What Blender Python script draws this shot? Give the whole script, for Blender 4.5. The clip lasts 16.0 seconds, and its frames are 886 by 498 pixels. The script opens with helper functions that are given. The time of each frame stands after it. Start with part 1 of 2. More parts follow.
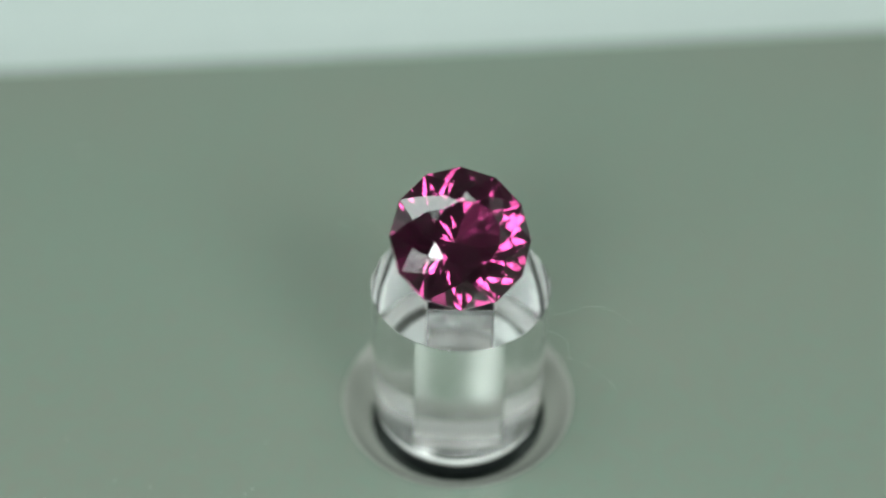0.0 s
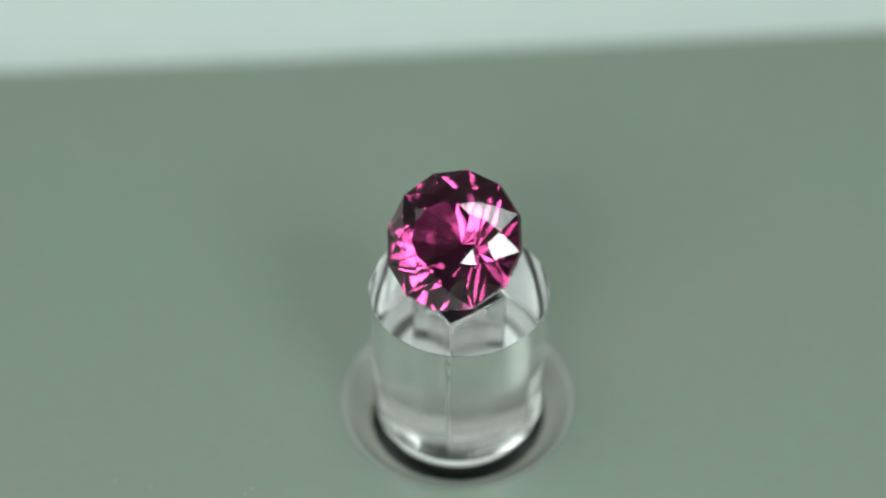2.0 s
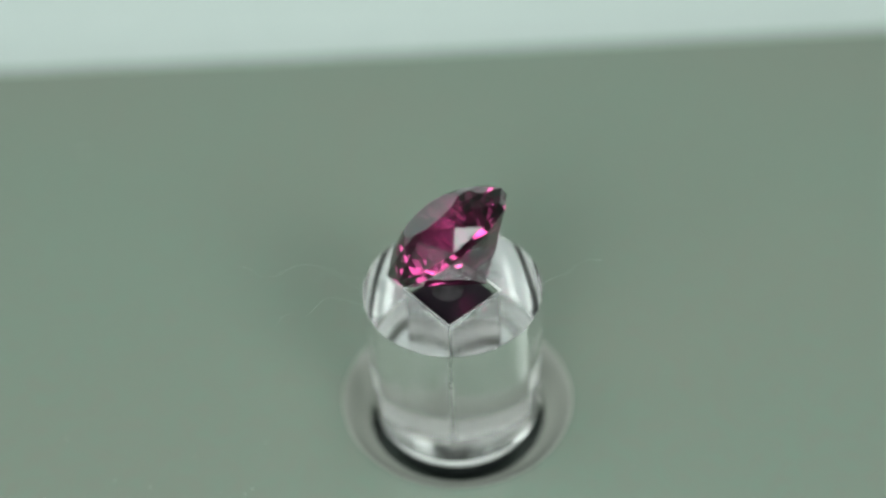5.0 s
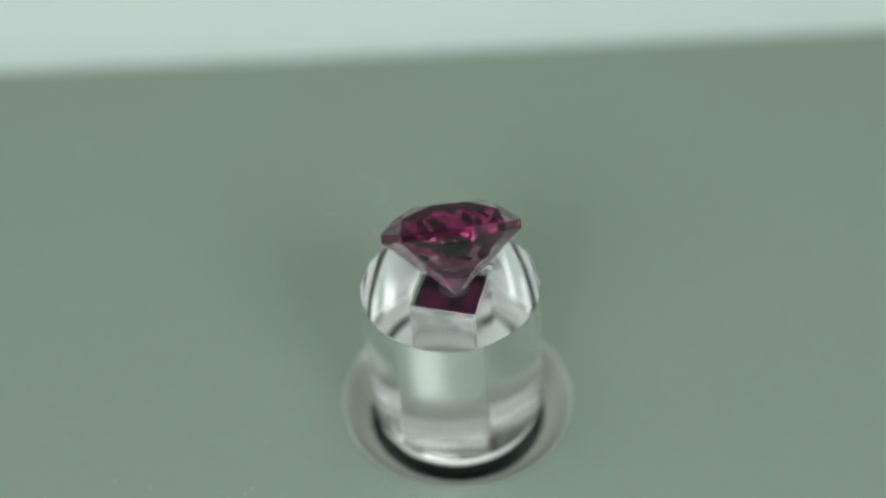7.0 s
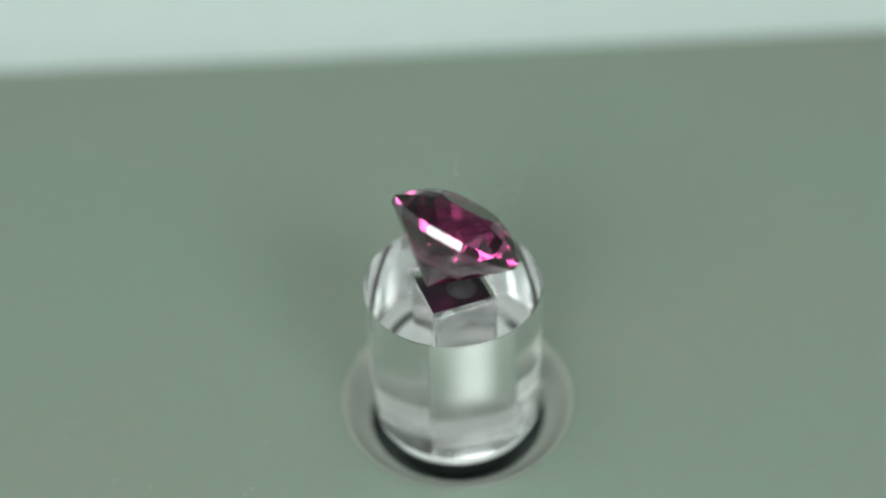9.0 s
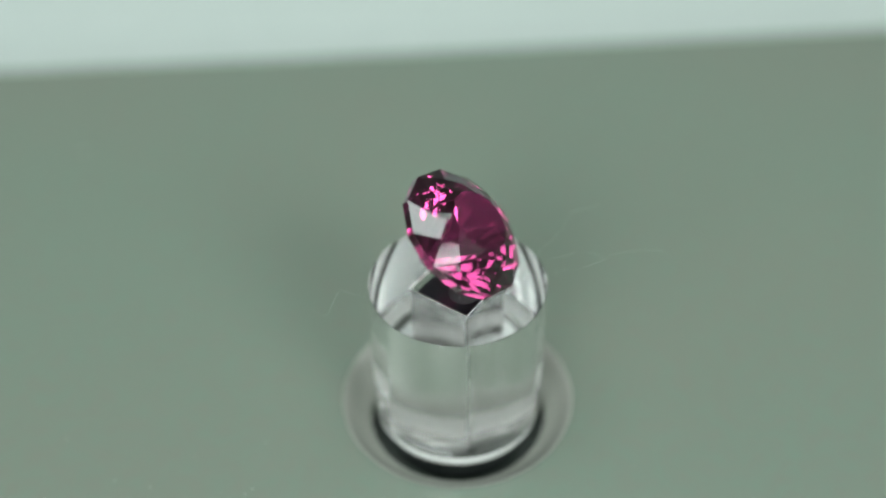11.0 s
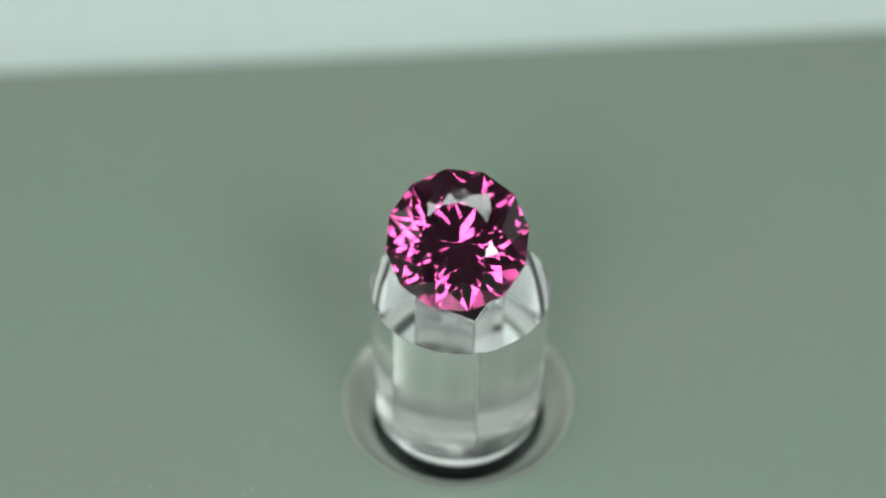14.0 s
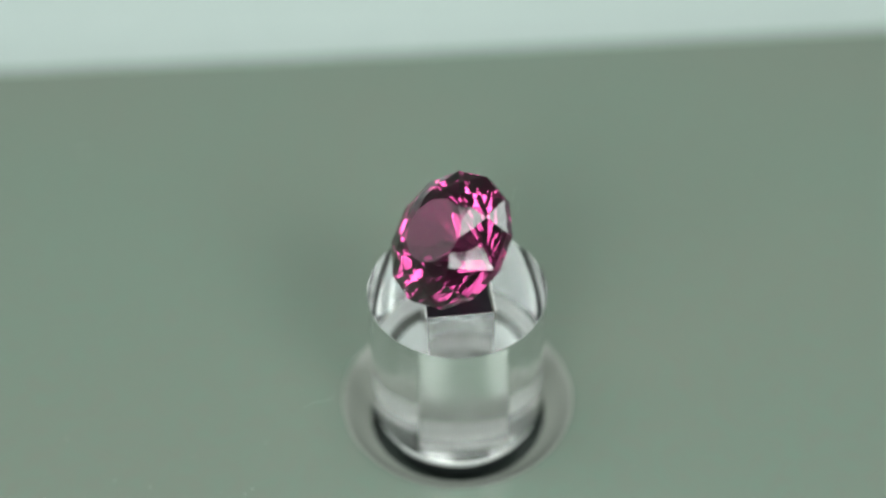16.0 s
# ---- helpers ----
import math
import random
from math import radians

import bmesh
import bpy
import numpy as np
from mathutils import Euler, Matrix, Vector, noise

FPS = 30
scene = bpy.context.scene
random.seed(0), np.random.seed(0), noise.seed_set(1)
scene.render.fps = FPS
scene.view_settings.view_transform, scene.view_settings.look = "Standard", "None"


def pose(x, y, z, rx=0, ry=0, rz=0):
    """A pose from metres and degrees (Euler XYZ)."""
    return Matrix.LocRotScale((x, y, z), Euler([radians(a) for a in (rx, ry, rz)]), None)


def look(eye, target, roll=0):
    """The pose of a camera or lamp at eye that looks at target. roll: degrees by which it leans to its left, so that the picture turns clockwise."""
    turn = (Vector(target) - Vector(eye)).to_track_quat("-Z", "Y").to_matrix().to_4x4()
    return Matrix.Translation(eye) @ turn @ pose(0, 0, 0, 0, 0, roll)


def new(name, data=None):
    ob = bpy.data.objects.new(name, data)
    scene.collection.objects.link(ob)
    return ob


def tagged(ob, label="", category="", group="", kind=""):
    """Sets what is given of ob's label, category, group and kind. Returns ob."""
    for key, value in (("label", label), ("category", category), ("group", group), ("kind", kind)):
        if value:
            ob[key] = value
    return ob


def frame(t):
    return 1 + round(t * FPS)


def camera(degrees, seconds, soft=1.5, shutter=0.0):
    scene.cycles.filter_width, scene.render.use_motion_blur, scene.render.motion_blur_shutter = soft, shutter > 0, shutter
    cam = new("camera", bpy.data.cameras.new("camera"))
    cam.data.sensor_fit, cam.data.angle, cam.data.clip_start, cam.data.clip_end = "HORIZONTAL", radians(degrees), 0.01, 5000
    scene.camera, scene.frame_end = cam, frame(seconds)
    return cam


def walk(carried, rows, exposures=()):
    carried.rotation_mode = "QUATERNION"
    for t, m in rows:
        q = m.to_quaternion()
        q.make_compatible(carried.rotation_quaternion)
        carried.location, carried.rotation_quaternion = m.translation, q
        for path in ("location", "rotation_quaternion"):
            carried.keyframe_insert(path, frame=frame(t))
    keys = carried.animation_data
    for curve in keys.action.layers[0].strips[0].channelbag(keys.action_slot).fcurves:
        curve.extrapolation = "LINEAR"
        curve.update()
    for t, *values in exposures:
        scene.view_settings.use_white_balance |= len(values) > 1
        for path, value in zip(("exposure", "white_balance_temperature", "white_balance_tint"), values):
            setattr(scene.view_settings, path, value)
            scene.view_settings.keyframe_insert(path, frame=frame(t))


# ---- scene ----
# ---- camera ----
MM = 0.001
PERIOD = 13.0          # seconds for one turn of the turntable
STAND_H = 10.41 * MM   # height of the clear stand
BOARD_Z = 1.1 * MM     # top of the board above the turntable's platter
EYE = (-0.000653, -0.056457, 0.06624)

cam = camera(34.8, 16.0, soft=2.0)
cam.data.dof.use_dof = True
cam.data.dof.focus_distance = 0.0765
cam.data.dof.aperture_fstop = 13.0
VIEW = pose(*EYE, 90 - 43.167, 0, 0) @ pose(0, 0, 0, 0, 0, -1.474)
walk(cam, [(0.0, VIEW), (16.0, VIEW)])

# ---- light ----
world = bpy.data.worlds.new("room_light")
scene.world = world
world.use_nodes = True
world.node_tree.nodes["Background"].inputs["Color"].default_value = (0.55, 0.62, 0.58, 1)
world.node_tree.nodes["Background"].inputs["Strength"].default_value = 0.3


def area(name, eye, target, size_x, size_y, watts, colour):
    lamp = bpy.data.lights.new(name, "AREA")
    lamp.shape, lamp.size, lamp.size_y = "RECTANGLE", size_x, size_y
    lamp.energy, lamp.color = watts, colour
    ob = new(name, lamp)
    ob.matrix_basis = look(eye, target)
    return ob


area("overhead_softbox", (-0.03, 0.05, 0.43), (-0.03, 0.05, 0), 0.47, 0.19, 1.75, (0.89, 1.0, 0.955))
area("right_lamp", (0.228, -0.300, 0.29), (0, 0, 0.01), 0.17, 0.17, 1.3, (0.92, 1.0, 0.96))
area("left_lamp", (-0.140, -0.385, 0.29), (0, 0, 0.01), 0.14, 0.18, 1.45, (0.92, 1.0, 0.96))
# Added unseen fill: a pale facet reflection, and a lift for the board's front.
area("front_left_fill", (-0.57, -0.63, 0.46), (0, 0, 0.01), 0.30, 0.26, 1.8, (0.92, 1.0, 0.97))
# Added unseen fill lights that stand in for bright side walls.
area("west_wall_fill", (-0.84, 0.05, 0.52), (0, 0.05, 0.52), 0.8, 0.5, 1.0, (0.93, 1.0, 0.98))
area("east_wall_fill", (0.84, 0.05, 0.52), (0, 0.05, 0.52), 0.8, 0.5, 0.5, (0.93, 1.0, 0.98))


# ---- materials ----
def material(name, colour=(0.8, 0.8, 0.8), rough=0.5, metal=0.0, ior=1.5, trans=0.0, coat=0.0):
    m = bpy.data.materials.new(name)
    m.use_nodes = True
    b = m.node_tree.nodes["Principled BSDF"]
    b.inputs["Base Color"].default_value = (*colour, 1)
    b.inputs["Roughness"].default_value = rough
    b.inputs["Metallic"].default_value = metal
    b.inputs["IOR"].default_value = ior
    b.inputs["Transmission Weight"].default_value = trans
    b.inputs["Coat Weight"].default_value = coat
    return m


def grain(m, scale, low, high, detail=4.0, socket="Base Color", stretch=(1, 1, 1), second=None):
    """Two scales of noise on one socket of the surface, in metres of object space."""
    nodes, links = m.node_tree.nodes, m.node_tree.links
    coord = nodes.new("ShaderNodeTexCoord")
    scaled = nodes.new("ShaderNodeMapping")
    scaled.inputs["Scale"].default_value = stretch
    links.new(coord.outputs["Object"], scaled.inputs["Vector"])
    tex = nodes.new("ShaderNodeTexNoise")
    tex.inputs["Scale"].default_value, tex.inputs["Detail"].default_value = scale, detail
    links.new(scaled.outputs["Vector"], tex.inputs["Vector"])
    value = tex.outputs["Fac"]
    if second:
        tex2 = nodes.new("ShaderNodeTexNoise")
        tex2.inputs["Scale"].default_value, tex2.inputs["Detail"].default_value = second, 2.0
        links.new(scaled.outputs["Vector"], tex2.inputs["Vector"])
        mean = nodes.new("ShaderNodeMath")
        mean.operation = "MULTIPLY_ADD"
        links.new(tex2.outputs["Fac"], mean.inputs[0])
        mean.inputs[1].default_value = 0.5
        half = nodes.new("ShaderNodeMath")
        half.operation = "MULTIPLY"
        links.new(value, half.inputs[0])
        half.inputs[1].default_value = 0.5
        links.new(half.outputs[0], mean.inputs[2])
        value = mean.outputs[0]
    ramp = nodes.new("ShaderNodeValToRGB")
    ramp.color_ramp.elements[0].position, ramp.color_ramp.elements[1].position = 0.3, 0.7
    ramp.color_ramp.elements[0].color = (*low, 1)
    ramp.color_ramp.elements[1].color = (*high, 1)
    links.new(value, ramp.inputs["Fac"])
    links.new(ramp.outputs["Color"], nodes["Principled BSDF"].inputs[socket])
    return m


def bump(m, scale, depth):
    nodes, links = m.node_tree.nodes, m.node_tree.links
    coord = nodes.new("ShaderNodeTexCoord")
    tex = nodes.new("ShaderNodeTexNoise")
    tex.inputs["Scale"].default_value, tex.inputs["Detail"].default_value = scale, 3.0
    links.new(coord.outputs["Object"], tex.inputs["Vector"])
    bm = nodes.new("ShaderNodeBump")
    bm.inputs["Distance"].default_value = depth
    bm.inputs["Strength"].default_value = 1.0
    links.new(tex.outputs["Fac"], bm.inputs["Height"])
    links.new(bm.outputs["Normal"], nodes["Principled BSDF"].inputs["Normal"])
    return m


# Mottled plastic; its redder tone also paints in a faint reddish reflection.
BOARD = bump(grain(material("grey_green_plastic", rough=0.25), 38, (0.150, 0.164, 0.137), (0.132, 0.178, 0.144), second=900), 3500, 4e-6)
WHITE_TOP = grain(material("white_laminate", rough=0.4), 12, (0.385, 0.435, 0.42), (0.425, 0.475, 0.46), second=200)
BLACK = grain(material("black_plastic", rough=0.35), 800, (0.016, 0.02, 0.02), (0.026, 0.031, 0.03))
# Near-black colour deepens the shade in the gap under the stand.
WELL_SHADED = grain(material("shaded_well_plastic", rough=0.3), 800, (0.025, 0.032, 0.029), (0.035, 0.044, 0.04))
# The small diffuse share is a milky veil that imitates light inside the rod.
ACRYLIC = grain(material("clear_acrylic", (0.985, 0.997, 0.992), 0.0, ior=1.49, trans=0.9), 420, (0.955, 0.955, 0.955), (0.995, 0.995, 0.995),
                socket="Transmission Weight", second=2500)
CORE = grain(material("polished_aluminium", (0.92, 0.91, 0.905), 0.05, metal=1.0), 900, (0.1, 0.1, 0.1), (0.22, 0.22, 0.22), socket="Roughness", stretch=(1, 1, 0.05))
GROUND_EDGE = material("ground_acrylic_edge", (0.95, 0.97, 0.96), 0.5, ior=1.49, trans=0.12)
STEEL = grain(material("brushed_steel", (0.62, 0.63, 0.62), 0.28, metal=1.0), 900, (0.2, 0.2, 0.2), (0.36, 0.36, 0.36), socket="Roughness", stretch=(1, 1, 0.05))
SILVER = grain(material("bright_silver", (0.86, 0.89, 0.89), 0.1, metal=0.1), 700, (0.4, 0.4, 0.4), (0.6, 0.6, 0.6), socket="Roughness")
RING = grain(material("glossy_collar", (0.262, 0.272, 0.245), 0.15), 300, (0.09, 0.09, 0.09), (0.18, 0.18, 0.18), socket="Roughness")
GEM = material("purple_pink_gem", (0.24, 0.025, 0.102), 0.02, ior=1.74, trans=1.0)
DUST = grain(material("grey_dust", rough=0.8), 3000, (0.17, 0.20, 0.175), (0.23, 0.27, 0.24))
LINT = grain(material("pale_lint", rough=0.7), 3000, (0.55, 0.6, 0.57), (0.7, 0.74, 0.72))
PAD = grain(material("dark_glossy_pad", rough=0.3), 1200, (0.008, 0.007, 0.010), (0.016, 0.014, 0.018))
PUTTY = grain(material("dark_putty", rough=0.9), 1500, (0.012, 0.010, 0.012), (0.03, 0.026, 0.03))
WALL = grain(material("grey_wall_paint", rough=0.8), 6, (0.30, 0.32, 0.305), (0.35, 0.37, 0.355), second=60)
CEILING = grain(material("ceiling_paint", rough=0.85), 5, (0.45, 0.475, 0.46), (0.5, 0.525, 0.51))
FLOOR = grain(material("floor_vinyl", rough=0.5), 9, (0.16, 0.15, 0.14), (0.2, 0.19, 0.18), second=70)


# ---- mesh helpers ----
def mesh_object(name, bm, mat, parent=None, label=""):
    bmesh.ops.recalc_face_normals(bm, faces=bm.faces)
    data = bpy.data.meshes.new(name)
    bm.to_mesh(data)
    bm.free()
    data.materials.append(mat)
    ob = new(name, data)
    if parent is not None:
        ob.parent = parent
    if label:
        tagged(ob, label)
    return ob


def part(name, bm, mat, parent, label=""):
    return mesh_object(name, bm, mat, parent, label)


def box(bm, x0, y0, z0, x1, y1, z1):
    v = [bm.verts.new((x, y, z)) for z in (z0, z1) for y in (y0, y1) for x in (x0, x1)]
    for f in ((0, 2, 3, 1), (4, 5, 7, 6), (0, 1, 5, 4), (2, 6, 7, 3), (0, 4, 6, 2), (1, 3, 7, 5)):
        bm.faces.new([v[i] for i in f])


def lathe(bm, profile, n=96, sharp=35, cap=True):
    """Turns (radius, height) pairs round z; edges of the profile that bend by more than sharp degrees stay crisp."""
    rings = [[bm.verts.new((r * math.cos(2 * math.pi * i / n), r * math.sin(2 * math.pi * i / n), z)) for i in range(n)] for r, z in profile]
    for a, b in zip(rings, rings[1:]):
        for i in range(n):
            bm.faces.new((a[i], a[(i + 1) % n], b[(i + 1) % n], b[i])).smooth = True
    if cap:
        bm.faces.new(rings[0][::-1])
        bm.faces.new(rings[-1])
    for k in range(len(profile)):
        if 0 < k < len(profile) - 1:
            (r0, z0), (r1, z1), (r2, z2) = profile[k - 1:k + 2]
            turn = math.degrees(abs(math.remainder(math.atan2(z2 - z1, r2 - r1) - math.atan2(z1 - z0, r1 - r0), 2 * math.pi)))
            if turn <= sharp:
                continue
        for i in range(n):
            e = bm.edges.get((rings[k][i], rings[k][(i + 1) % n]))
            if e:
                e.smooth = False
    return rings


# ---- the room ----
def room():
    w, zf, zc = 0.85, -0.75, 1.05
    for name, b, mat, label in (
            ("floor", (-w, -w, zf - 0.1, w, w, zf), FLOOR, "dull brown vinyl floor far below the table"),
            ("ceiling", (-w, -w, zc, w, w, zc + 0.1), CEILING, "plain off-white painted ceiling above the table"),
            ("wall_north", (-w, w, zf, w, w + 0.1, zc), WALL, "plain pale grey painted wall behind the table"),
            ("wall_south", (-w, -w - 0.1, zf, w, -w, zc), WALL, "plain pale grey painted wall facing the table"),
            ("wall_east", (w, -w, zf, w + 0.1, w, zc), WALL, "plain pale grey painted wall beside the table"),
            ("wall_west", (-w - 0.1, -w, zf, -w, w, zc), WALL, "plain pale grey painted wall beside the table")):
        bm = bmesh.new()
        box(bm, *b)
        tagged(mesh_object(name, bm, mat), label, name.split("_")[0], kind="structure")


def table():
    """A white table on four legs; the board lies on it."""
    top_z = BOARD_Z - 0.012
    base = tagged(new("table"), "white laminate table under the grey-green board", "table")
    base.location = (0, 0.12, -0.75)
    bm = bmesh.new()
    box(bm, -0.7, -0.6, top_z - 0.025 + 0.75, 0.7, 0.6, top_z + 0.75)
    bmesh.ops.bevel(bm, geom=bm.edges[:], offset=0.002, segments=2, affect="EDGES")
    part("tabletop", bm, WHITE_TOP, base, "white laminate tabletop")
    for x in (-0.64, 0.64):
        for y in (-0.54, 0.54):
            bm = bmesh.new()
            box(bm, x - 0.02, y - 0.02, 0, x + 0.02, y + 0.02, top_z - 0.025 + 0.75)
            part("leg", bm, STEEL, base)


room()
table()

# ---- the board with its round well ----
EDGE_A = (-0.03516, 0.03508)
EDGE_B = (0.0353, 0.0378)


def board():
    dx, dy = EDGE_B[0] - EDGE_A[0], EDGE_B[1] - EDGE_A[1]
    far = lambda x: EDGE_A[1] + (x - EDGE_A[0]) * dy / dx
    corners = [(-0.22, far(-0.22)), (-0.16, -0.24), (0.28, -0.17), (0.22, far(0.22))]
    n = 128
    profile = [(7.0, -0.9), (7.0, 0.2), (7.0, 0.6), (7.0, 1.085), (7.1, 1.1), (7.55, 1.1), (7.7, 1.1)]
    bm = bmesh.new()
    angles = [2 * math.pi * i / n for i in range(n)]
    for cx, cy in corners:
        a = math.atan2(cy, cx) % (2 * math.pi)
        i = min(range(n), key=lambda k: abs(math.remainder(angles[k] - a, 2 * math.pi)))
        angles[i] = a

    def outer(a):
        best = None
        for (x0, y0), (x1, y1) in zip(corners, corners[1:] + corners[:1]):
            ca, sa = math.cos(a), math.sin(a)
            ex, ey = x1 - x0, y1 - y0
            det = ca * -ey + ex * sa
            if abs(det) < 1e-12:
                continue
            s = (x0 * -ey + ex * y0) / det
            u = (ca * y0 - sa * x0) / det
            if s > 0 and -1e-6 <= u <= 1 + 1e-6 and (best is None or s < best):
                best = s
        return best

    rings = [[bm.verts.new((r * MM * math.cos(a), r * MM * math.sin(a), z * MM)) for a in angles] for r, z in profile]
    edge = [outer(a) for a in angles]
    rings.append([bm.verts.new(((s - 0.0006) * math.cos(a), (s - 0.0006) * math.sin(a), BOARD_Z)) for a, s in zip(angles, edge)])
    rings.append([bm.verts.new((s * math.cos(a), s * math.sin(a), BOARD_Z - 0.0006)) for a, s in zip(angles, edge)])
    rings.append([bm.verts.new((s * math.cos(a), s * math.sin(a), BOARD_Z - 0.012)) for a, s in zip(angles, edge)])
    rings.append([bm.verts.new((7.0 * MM * math.cos(a), 7.0 * MM * math.sin(a), BOARD_Z - 0.012)) for a in angles])
    rings.append(rings[0])
    for k, (a, b) in enumerate(zip(rings, rings[1:])):
        for i in range(n):
            f = bm.faces.new((a[i], a[(i + 1) % n], b[(i + 1) % n], b[i]))
            f.smooth = k < 6
    return tagged(mesh_object("display_board", bm, BOARD), "matte grey-green plastic board with a round well", "board")


board()


def well_ring():
    """A polished sloping collar that lines the well, with a floor coloured dark for shade far below the platter's rim.
    """
    base = tagged(new("well_collar"), "glossy grey collar lining the round well in the board", "collar")
    bm = bmesh.new()
    lathe(bm, [(6.99 * MM, -1.9 * MM), (6.99 * MM, 1.085 * MM), (6.9 * MM, 1.06 * MM), (6.75 * MM, 0.94 * MM), (6.52 * MM, 0.63 * MM),
               (6.25 * MM, 0.29 * MM), (5.95 * MM, -0.03 * MM), (5.62 * MM, -0.25 * MM), (5.38 * MM, -0.36 * MM), (5.3 * MM, -0.42 * MM), (5.26 * MM, -0.55 * MM), (5.25 * MM, -0.95 * MM), (5.25 * MM, -1.9 * MM)], 128, cap=False)
    part("sloping_rim", bm, RING, base, "glossy grey sloping rim")
    bm = bmesh.new()
    lathe(bm, [(6.99 * MM, -11.0 * MM), (6.99 * MM, -1.91 * MM), (2.1 * MM, -1.91 * MM), (2.1 * MM, -11.0 * MM)], 64, cap=False)
    part("floor_block", bm, WELL_SHADED, base, "green-grey plastic well floor, darkened for the shade under the stand")


well_ring()


# ---- turntable, stand, gem ----
def turntable():
    base = tagged(new("turntable"), "small silver turntable platter sunk in the board's well", "turntable")
    bm = bmesh.new()
    lathe(bm, [(3.8 * MM, -0.34 * MM), (3.9 * MM, -0.3 * MM), (3.92 * MM, -0.24 * MM), (3.9 * MM, -0.16 * MM), (3.8 * MM, -0.12 * MM)], 96)
    part("platter", bm, SILVER, base, "bright silver platter")
    bm = bmesh.new()
    lathe(bm, [(3.8 * MM, -1.86 * MM), (3.88 * MM, -1.8 * MM), (3.88 * MM, -0.6 * MM), (3.8 * MM, -0.345 * MM)], 96)
    part("hub", bm, BLACK, base, "black plastic hub")
    bm = bmesh.new()
    lathe(bm, [(2.0 * MM, -11.0 * MM), (2.0 * MM, -1.865 * MM)], 32)
    part("spindle", bm, STEEL, base, "steel spindle")
    return base


HOLE = 1.88 * MM
RADIUS = 5.04 * MM


def square_ray(a, half):
    c, s = math.cos(a), math.sin(a)
    return half / max(abs(c), abs(s))


def stand():
    base = tagged(new("display_stand"), "clear round acrylic stand with a square core", "display stand")
    n = 128
    bm = bmesh.new()
    angles = [2 * math.pi * i / n for i in range(n)]
    profile = [(RADIUS - 0.6 * MM, 0), (RADIUS - 0.38 * MM, 0.15 * MM), (RADIUS - 0.12 * MM, 0.7 * MM), (RADIUS, 1.2 * MM),
               (RADIUS, STAND_H - 0.02 * MM), (RADIUS - 0.02 * MM, STAND_H)]
    rings = [[bm.verts.new((r * math.cos(a), r * math.sin(a), z)) for a in angles] for r, z in profile]
    hole = [[bm.verts.new((square_ray(a, HOLE) * math.cos(a), square_ray(a, HOLE) * math.sin(a), z)) for a in angles] for z in (STAND_H, 0)]
    lip = [bm.verts.new((square_ray(a, HOLE + 0.07 * MM) * math.cos(a), square_ray(a, HOLE + 0.07 * MM) * math.sin(a), STAND_H)) for a in angles]
    for v in hole[0]:
        v.co.z -= 0.05 * MM
    loops = rings + [lip] + hole + [rings[0]]
    for k, (a, b) in enumerate(zip(loops, loops[1:])):
        for i in range(n):
            f = bm.faces.new((a[i], a[(i + 1) % n], b[(i + 1) % n], b[i]))
            f.smooth = k < 4
            f.material_index = 1 if k in (0, 1, 2, 6) else 0
    for ring in (rings[0], rings[4], rings[5]):
        for i in range(n):
            bm.edges.get((ring[i], ring[(i + 1) % n])).smooth = False
    body = part("body", bm, ACRYLIC, base, "clear polished acrylic rod with a square hole")
    body.data.materials.append(GROUND_EDGE)
    bm = bmesh.new()
    b = HOLE + 0.006 * MM   # bonded into the rod with no air gap
    box(bm, -b, -b, 0.02 * MM, b, b, STAND_H - 0.75 * MM)
    bmesh.ops.bevel(bm, geom=bm.edges[:], offset=0.12 * MM, segments=2, affect="EDGES")
    part("core", bm, CORE, base, "square polished aluminium core bar")
    bm = bmesh.new()
    b = HOLE - 0.06 * MM
    box(bm, -b, -b, STAND_H - 0.75 * MM, b, b, STAND_H - 0.5 * MM)
    bmesh.ops.bevel(bm, geom=bm.edges[:], offset=0.08 * MM, segments=2, affect="EDGES")
    part("pad", bm, PAD, base, "dark glossy tacky pad in the square hole")
    lint(base)
    return base


PUTTY_TOP = 1.10 * MM  # just under the level pavilion facet


def tube(bm, points, r):
    """A thin three-sided thread through the points."""
    rings = []
    for i, p in enumerate(points):
        d = (points[min(i + 1, len(points) - 1)] - points[max(i - 1, 0)]).normalized()
        side = d.cross(Vector((0.3, 0.2, 1))).normalized()
        up = d.cross(side)
        rings.append([bm.verts.new(p + r * (math.cos(a) * side + math.sin(a) * up)) for a in (0, 2.094, 4.189)])
    for a, b in zip(rings, rings[1:]):
        for i in range(3):
            bm.faces.new((a[i], a[(i + 1) % 3], b[(i + 1) % 3], b[i]))
    bm.faces.new(rings[0][::-1])
    bm.faces.new(rings[-1])


def lint(base):
    """Fine fibres caught on the stand's rim."""
    rnd = random.Random(4)
    # angle round the stand, reach, rise, sideways sweep
    for ang, reach, rise, sweep in ((-50, 7.0, 1.0, 1.0), (-41, 3.2, 1.2, -0.9), (-28, 5.0, 1.5, 1.6), (140, 3.4, 1.0, 1.2)):
        a = math.radians(ang)
        out, side = Vector((math.cos(a), math.sin(a), 0)), Vector((-math.sin(a), math.cos(a), 0))
        start = out * (RADIUS - 0.04 * MM) + Vector((0, 0, STAND_H))
        pts = []
        wob = rnd.uniform(0, 6)
        for i in range(41):
            u = i / 40
            pts.append(start + out * reach * u * MM + side * (sweep * u * u + 0.6 * math.sin(9 * u + wob) * u) * MM
                       + Vector((0, 0, (rise * math.sin(2.6 * u) + 0.3 * math.sin(13 * u + wob) * u) * MM)))
        bm = bmesh.new()
        tube(bm, pts, 0.0018 * MM)
        part("lint_fibre", bm, LINT, base, "fine pale lint fibre")


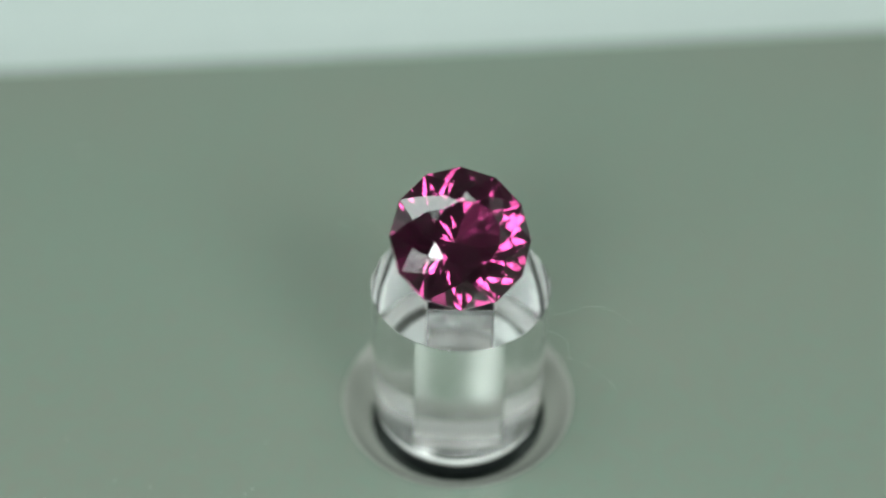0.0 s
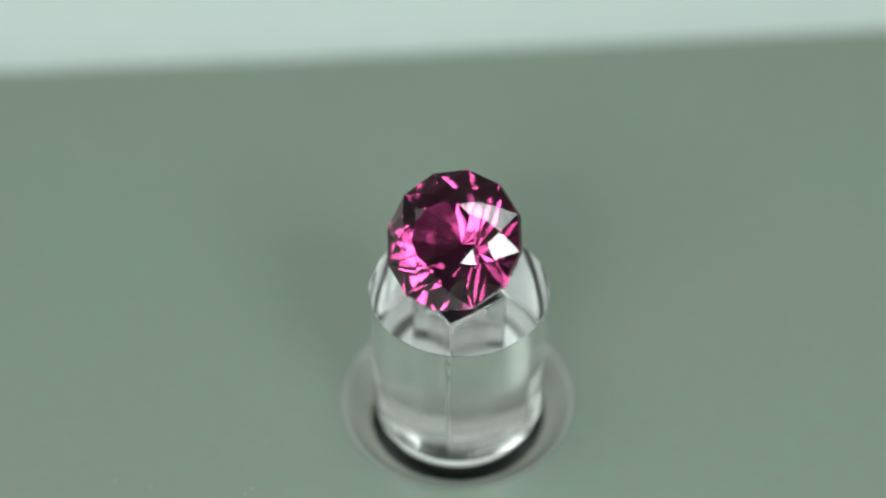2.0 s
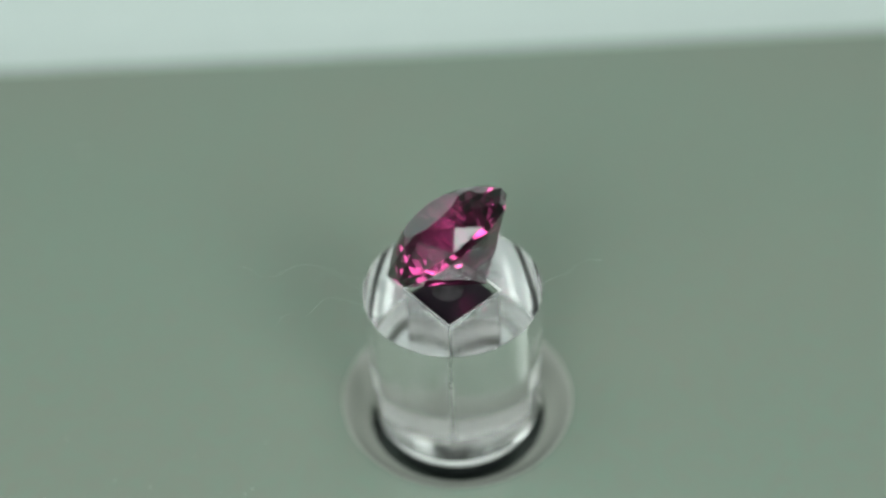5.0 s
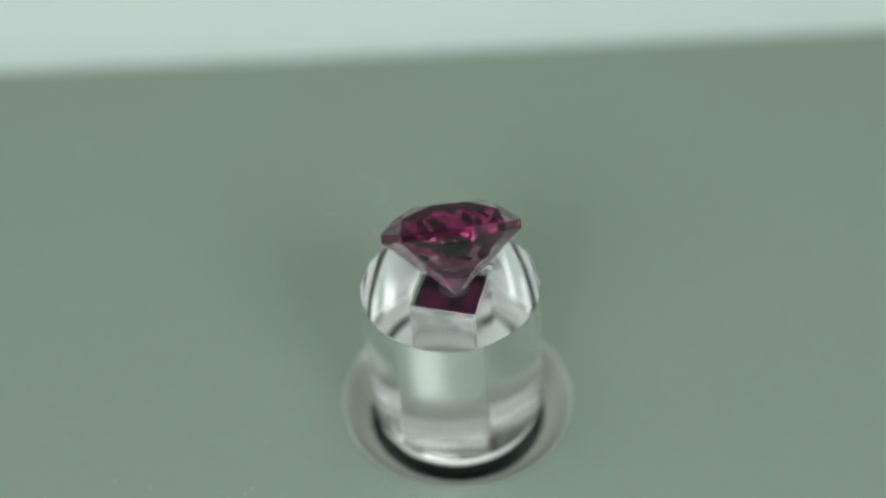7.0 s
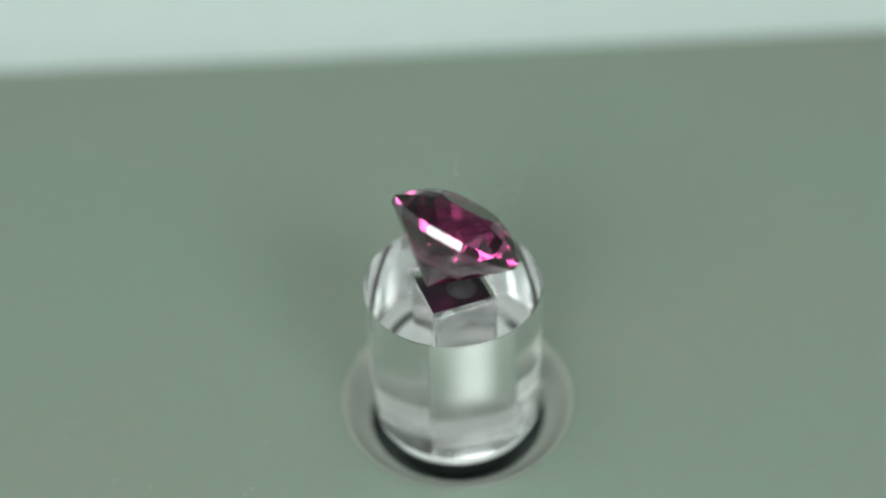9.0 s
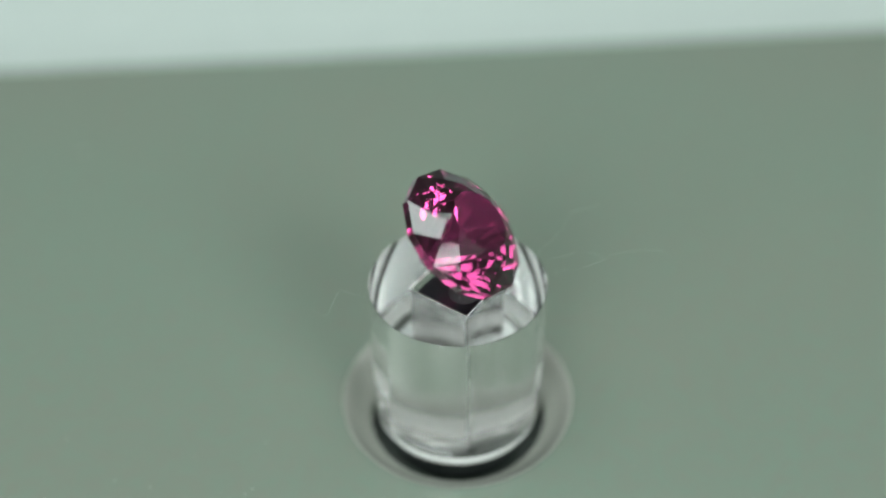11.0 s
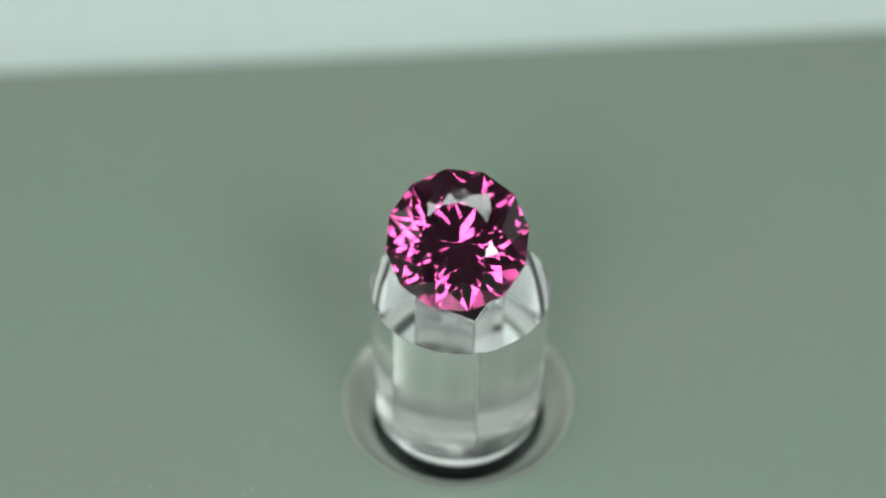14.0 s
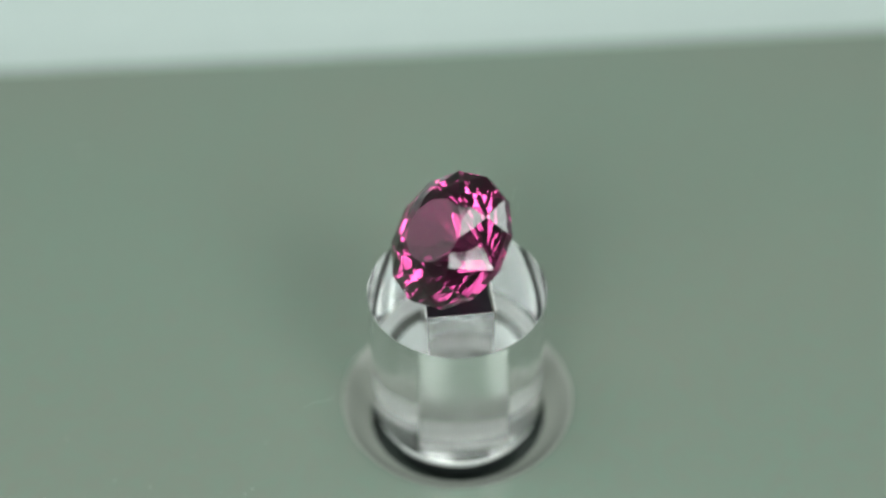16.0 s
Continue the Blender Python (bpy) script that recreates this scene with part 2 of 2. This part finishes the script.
def dust():
    """Pale specks of dust scattered on the board."""
    rnd = random.Random(11)
    bm = bmesh.new()
    spots = [(-26.9, 24.5, 0.22)]
    for _ in range(40):
        spots.append((rnd.uniform(-24, 24), rnd.uniform(-24, 34), rnd.choice((0.03, 0.04, 0.05, 0.07))))
    for _ in range(170):
        spots.append((rnd.gauss(-13, 6), rnd.gauss(-14, 4.5), rnd.choice((0.03, 0.05, 0.07, 0.09))))
    for x, y, r in spots:
        if math.hypot(x, y) < 7.8:
            continue
        top = bm.verts.new((x * MM, y * MM, BOARD_Z + 0.7 * r * MM))
        rim = [bm.verts.new(((x + r * rnd.uniform(0.7, 1.2) * math.cos(k * 1.257)) * MM, (y + r * rnd.uniform(0.7, 1.2) * math.sin(k * 1.257)) * MM, BOARD_Z + 0.004 * MM)) for k in range(5)]
        for k in range(5):
            bm.faces.new((rim[k], rim[(k + 1) % 5], top))
        bm.faces.new(rim[::-1])
    tagged(mesh_object("dust_specks", bm, DUST), "pale dust specks scattered on the grey-green board", "dust", kind="stuff")


GEM_R = 3.927 * MM
GEM_LIFT = 3.88 * MM   # centre of the girdle above the stand
GEM_AHEAD = 0.388 * MM  # and ahead of the axis
GEM_SIDE = 0.187 * MM   # and beside it


def gem():
    """Twelve-sided brilliant; local z is its axis, turned so that one pavilion facet lies level."""
    r, half, lean = GEM_R, 0.0583 * GEM_R, -2.98
    ring = lambda rad, z, off: [Vector((rad * math.cos(math.radians(off + lean + 30 * i)), rad * math.sin(math.radians(off + lean + 30 * i)), z)) for i in range(12)]
    crown = 0.327 * r
    low = ring(r, -half, 15)
    high = ring(r, half, 15)
    deep = 0.8575 * r
    culet = Vector((0, 0, -half - deep))
    waist = ring(0.36 * r, -half - deep * (1 - 0.36 * math.cos(math.radians(15))), 30)
    outer = ring(0.76 * r, half + 0.1834 * r, 30)
    inner = ring(0.62 * r, half + 0.262 * r, 15)
    top = ring(0.47 * r, half + crown, 30)
    crown_faces, girdle_faces, pavilion_faces = [top], [], []
    for j in range(12):
        k = (j + 1) % 12
        crown_faces += [(high[j], high[k], outer[j]), (high[j], outer[j], inner[j], outer[j - 1]),
                        (outer[j], inner[k], top[j], inner[j]), (inner[j], top[j], top[j - 1])]
        girdle_faces.append((high[j], low[j], low[k], high[k]))
        pavilion_faces += [(low[j], waist[j], low[k]), (low[j], waist[j - 1], culet, waist[j])]
    # the axis faces -y at turn zero, about 49 degrees above the level
    m = pose(GEM_SIDE, -GEM_AHEAD, GEM_LIFT, 40.69, 0, 0) @ pose(0, 0, 0, 0, 0, 90)
    base = tagged(new("gemstone"), "faceted round purple-pink gemstone leaning on the clear stand", "gemstone")
    for name, faces, label in (("crown", crown_faces, "faceted purple-pink crown with a round table"),
                               ("girdle", girdle_faces, "thin polished twelve-sided girdle"),
                               ("pavilion", pavilion_faces, "deep pointed purple-pink pavilion")):
        bm = bmesh.new()
        made = {}
        for f in faces:
            loop = []
            for p in f:
                key = (round(p.x, 8), round(p.y, 8), round(p.z, 8))
                if key not in made:
                    made[key] = bm.verts.new(m @ p)
                loop.append(made[key])
            n = (loop[1].co - loop[0].co).cross(loop[2].co - loop[0].co)
            mid = sum((v.co for v in loop), Vector()) / len(loop)
            bm.faces.new(loop if n.dot(mid - m.translation) > 0 else loop[::-1])
        data = bpy.data.meshes.new(name)
        bm.to_mesh(data)
        bm.free()
        data.materials.append(GEM)
        ob = new(name, data)
        ob.parent = base
        tagged(ob, label)
    return base


def putty():
    bm = bmesh.new()
    lathe(bm, [(0.9 * MM, -0.5 * MM), (0.7 * MM, -0.35 * MM), (0.5 * MM, 0.0), (0.45 * MM, 0.35 * MM), (0.55 * MM, PUTTY_TOP)], 24)
    bmesh.ops.transform(bm, matrix=Matrix.Translation((0, -0.5 * MM, 0)), verts=bm.verts)
    return tagged(mesh_object("mounting_putty", bm, PUTTY), "small dark putty neck holding the gemstone", "putty")


platter_thing = turntable()
stand_thing = stand()
gem_thing = gem()
putty_thing = putty()
dust()


def turn(t, start):
    """Degrees round z at t seconds; the turntable goes clockwise seen from above."""
    return start - 360.0 * t / PERIOD


def motions():
    steps = [0.5 * i for i in range(33)]
    rows = {"platter": [], "stand": [], "gem": []}
    for t in steps:
        spin = pose(0, 0, 0, 0, 0, turn(t, 0))
        rows["platter"].append((t, spin))
        # the stand leans by under two degrees
        rows["stand"].append((t, spin @ pose(-0.03 * MM, -0.01 * MM, 0, -0.3, 1.77, 0) @ pose(0, 0, 0, 0, 0, -1.5)))
        rows["gem"].append((t, pose(0, 0, STAND_H, 0, 0, turn(t, 21.55))))
    walk(platter_thing, rows["platter"])
    walk(stand_thing, rows["stand"])
    walk(gem_thing, rows["gem"])
    walk(putty_thing, rows["gem"])


motions()
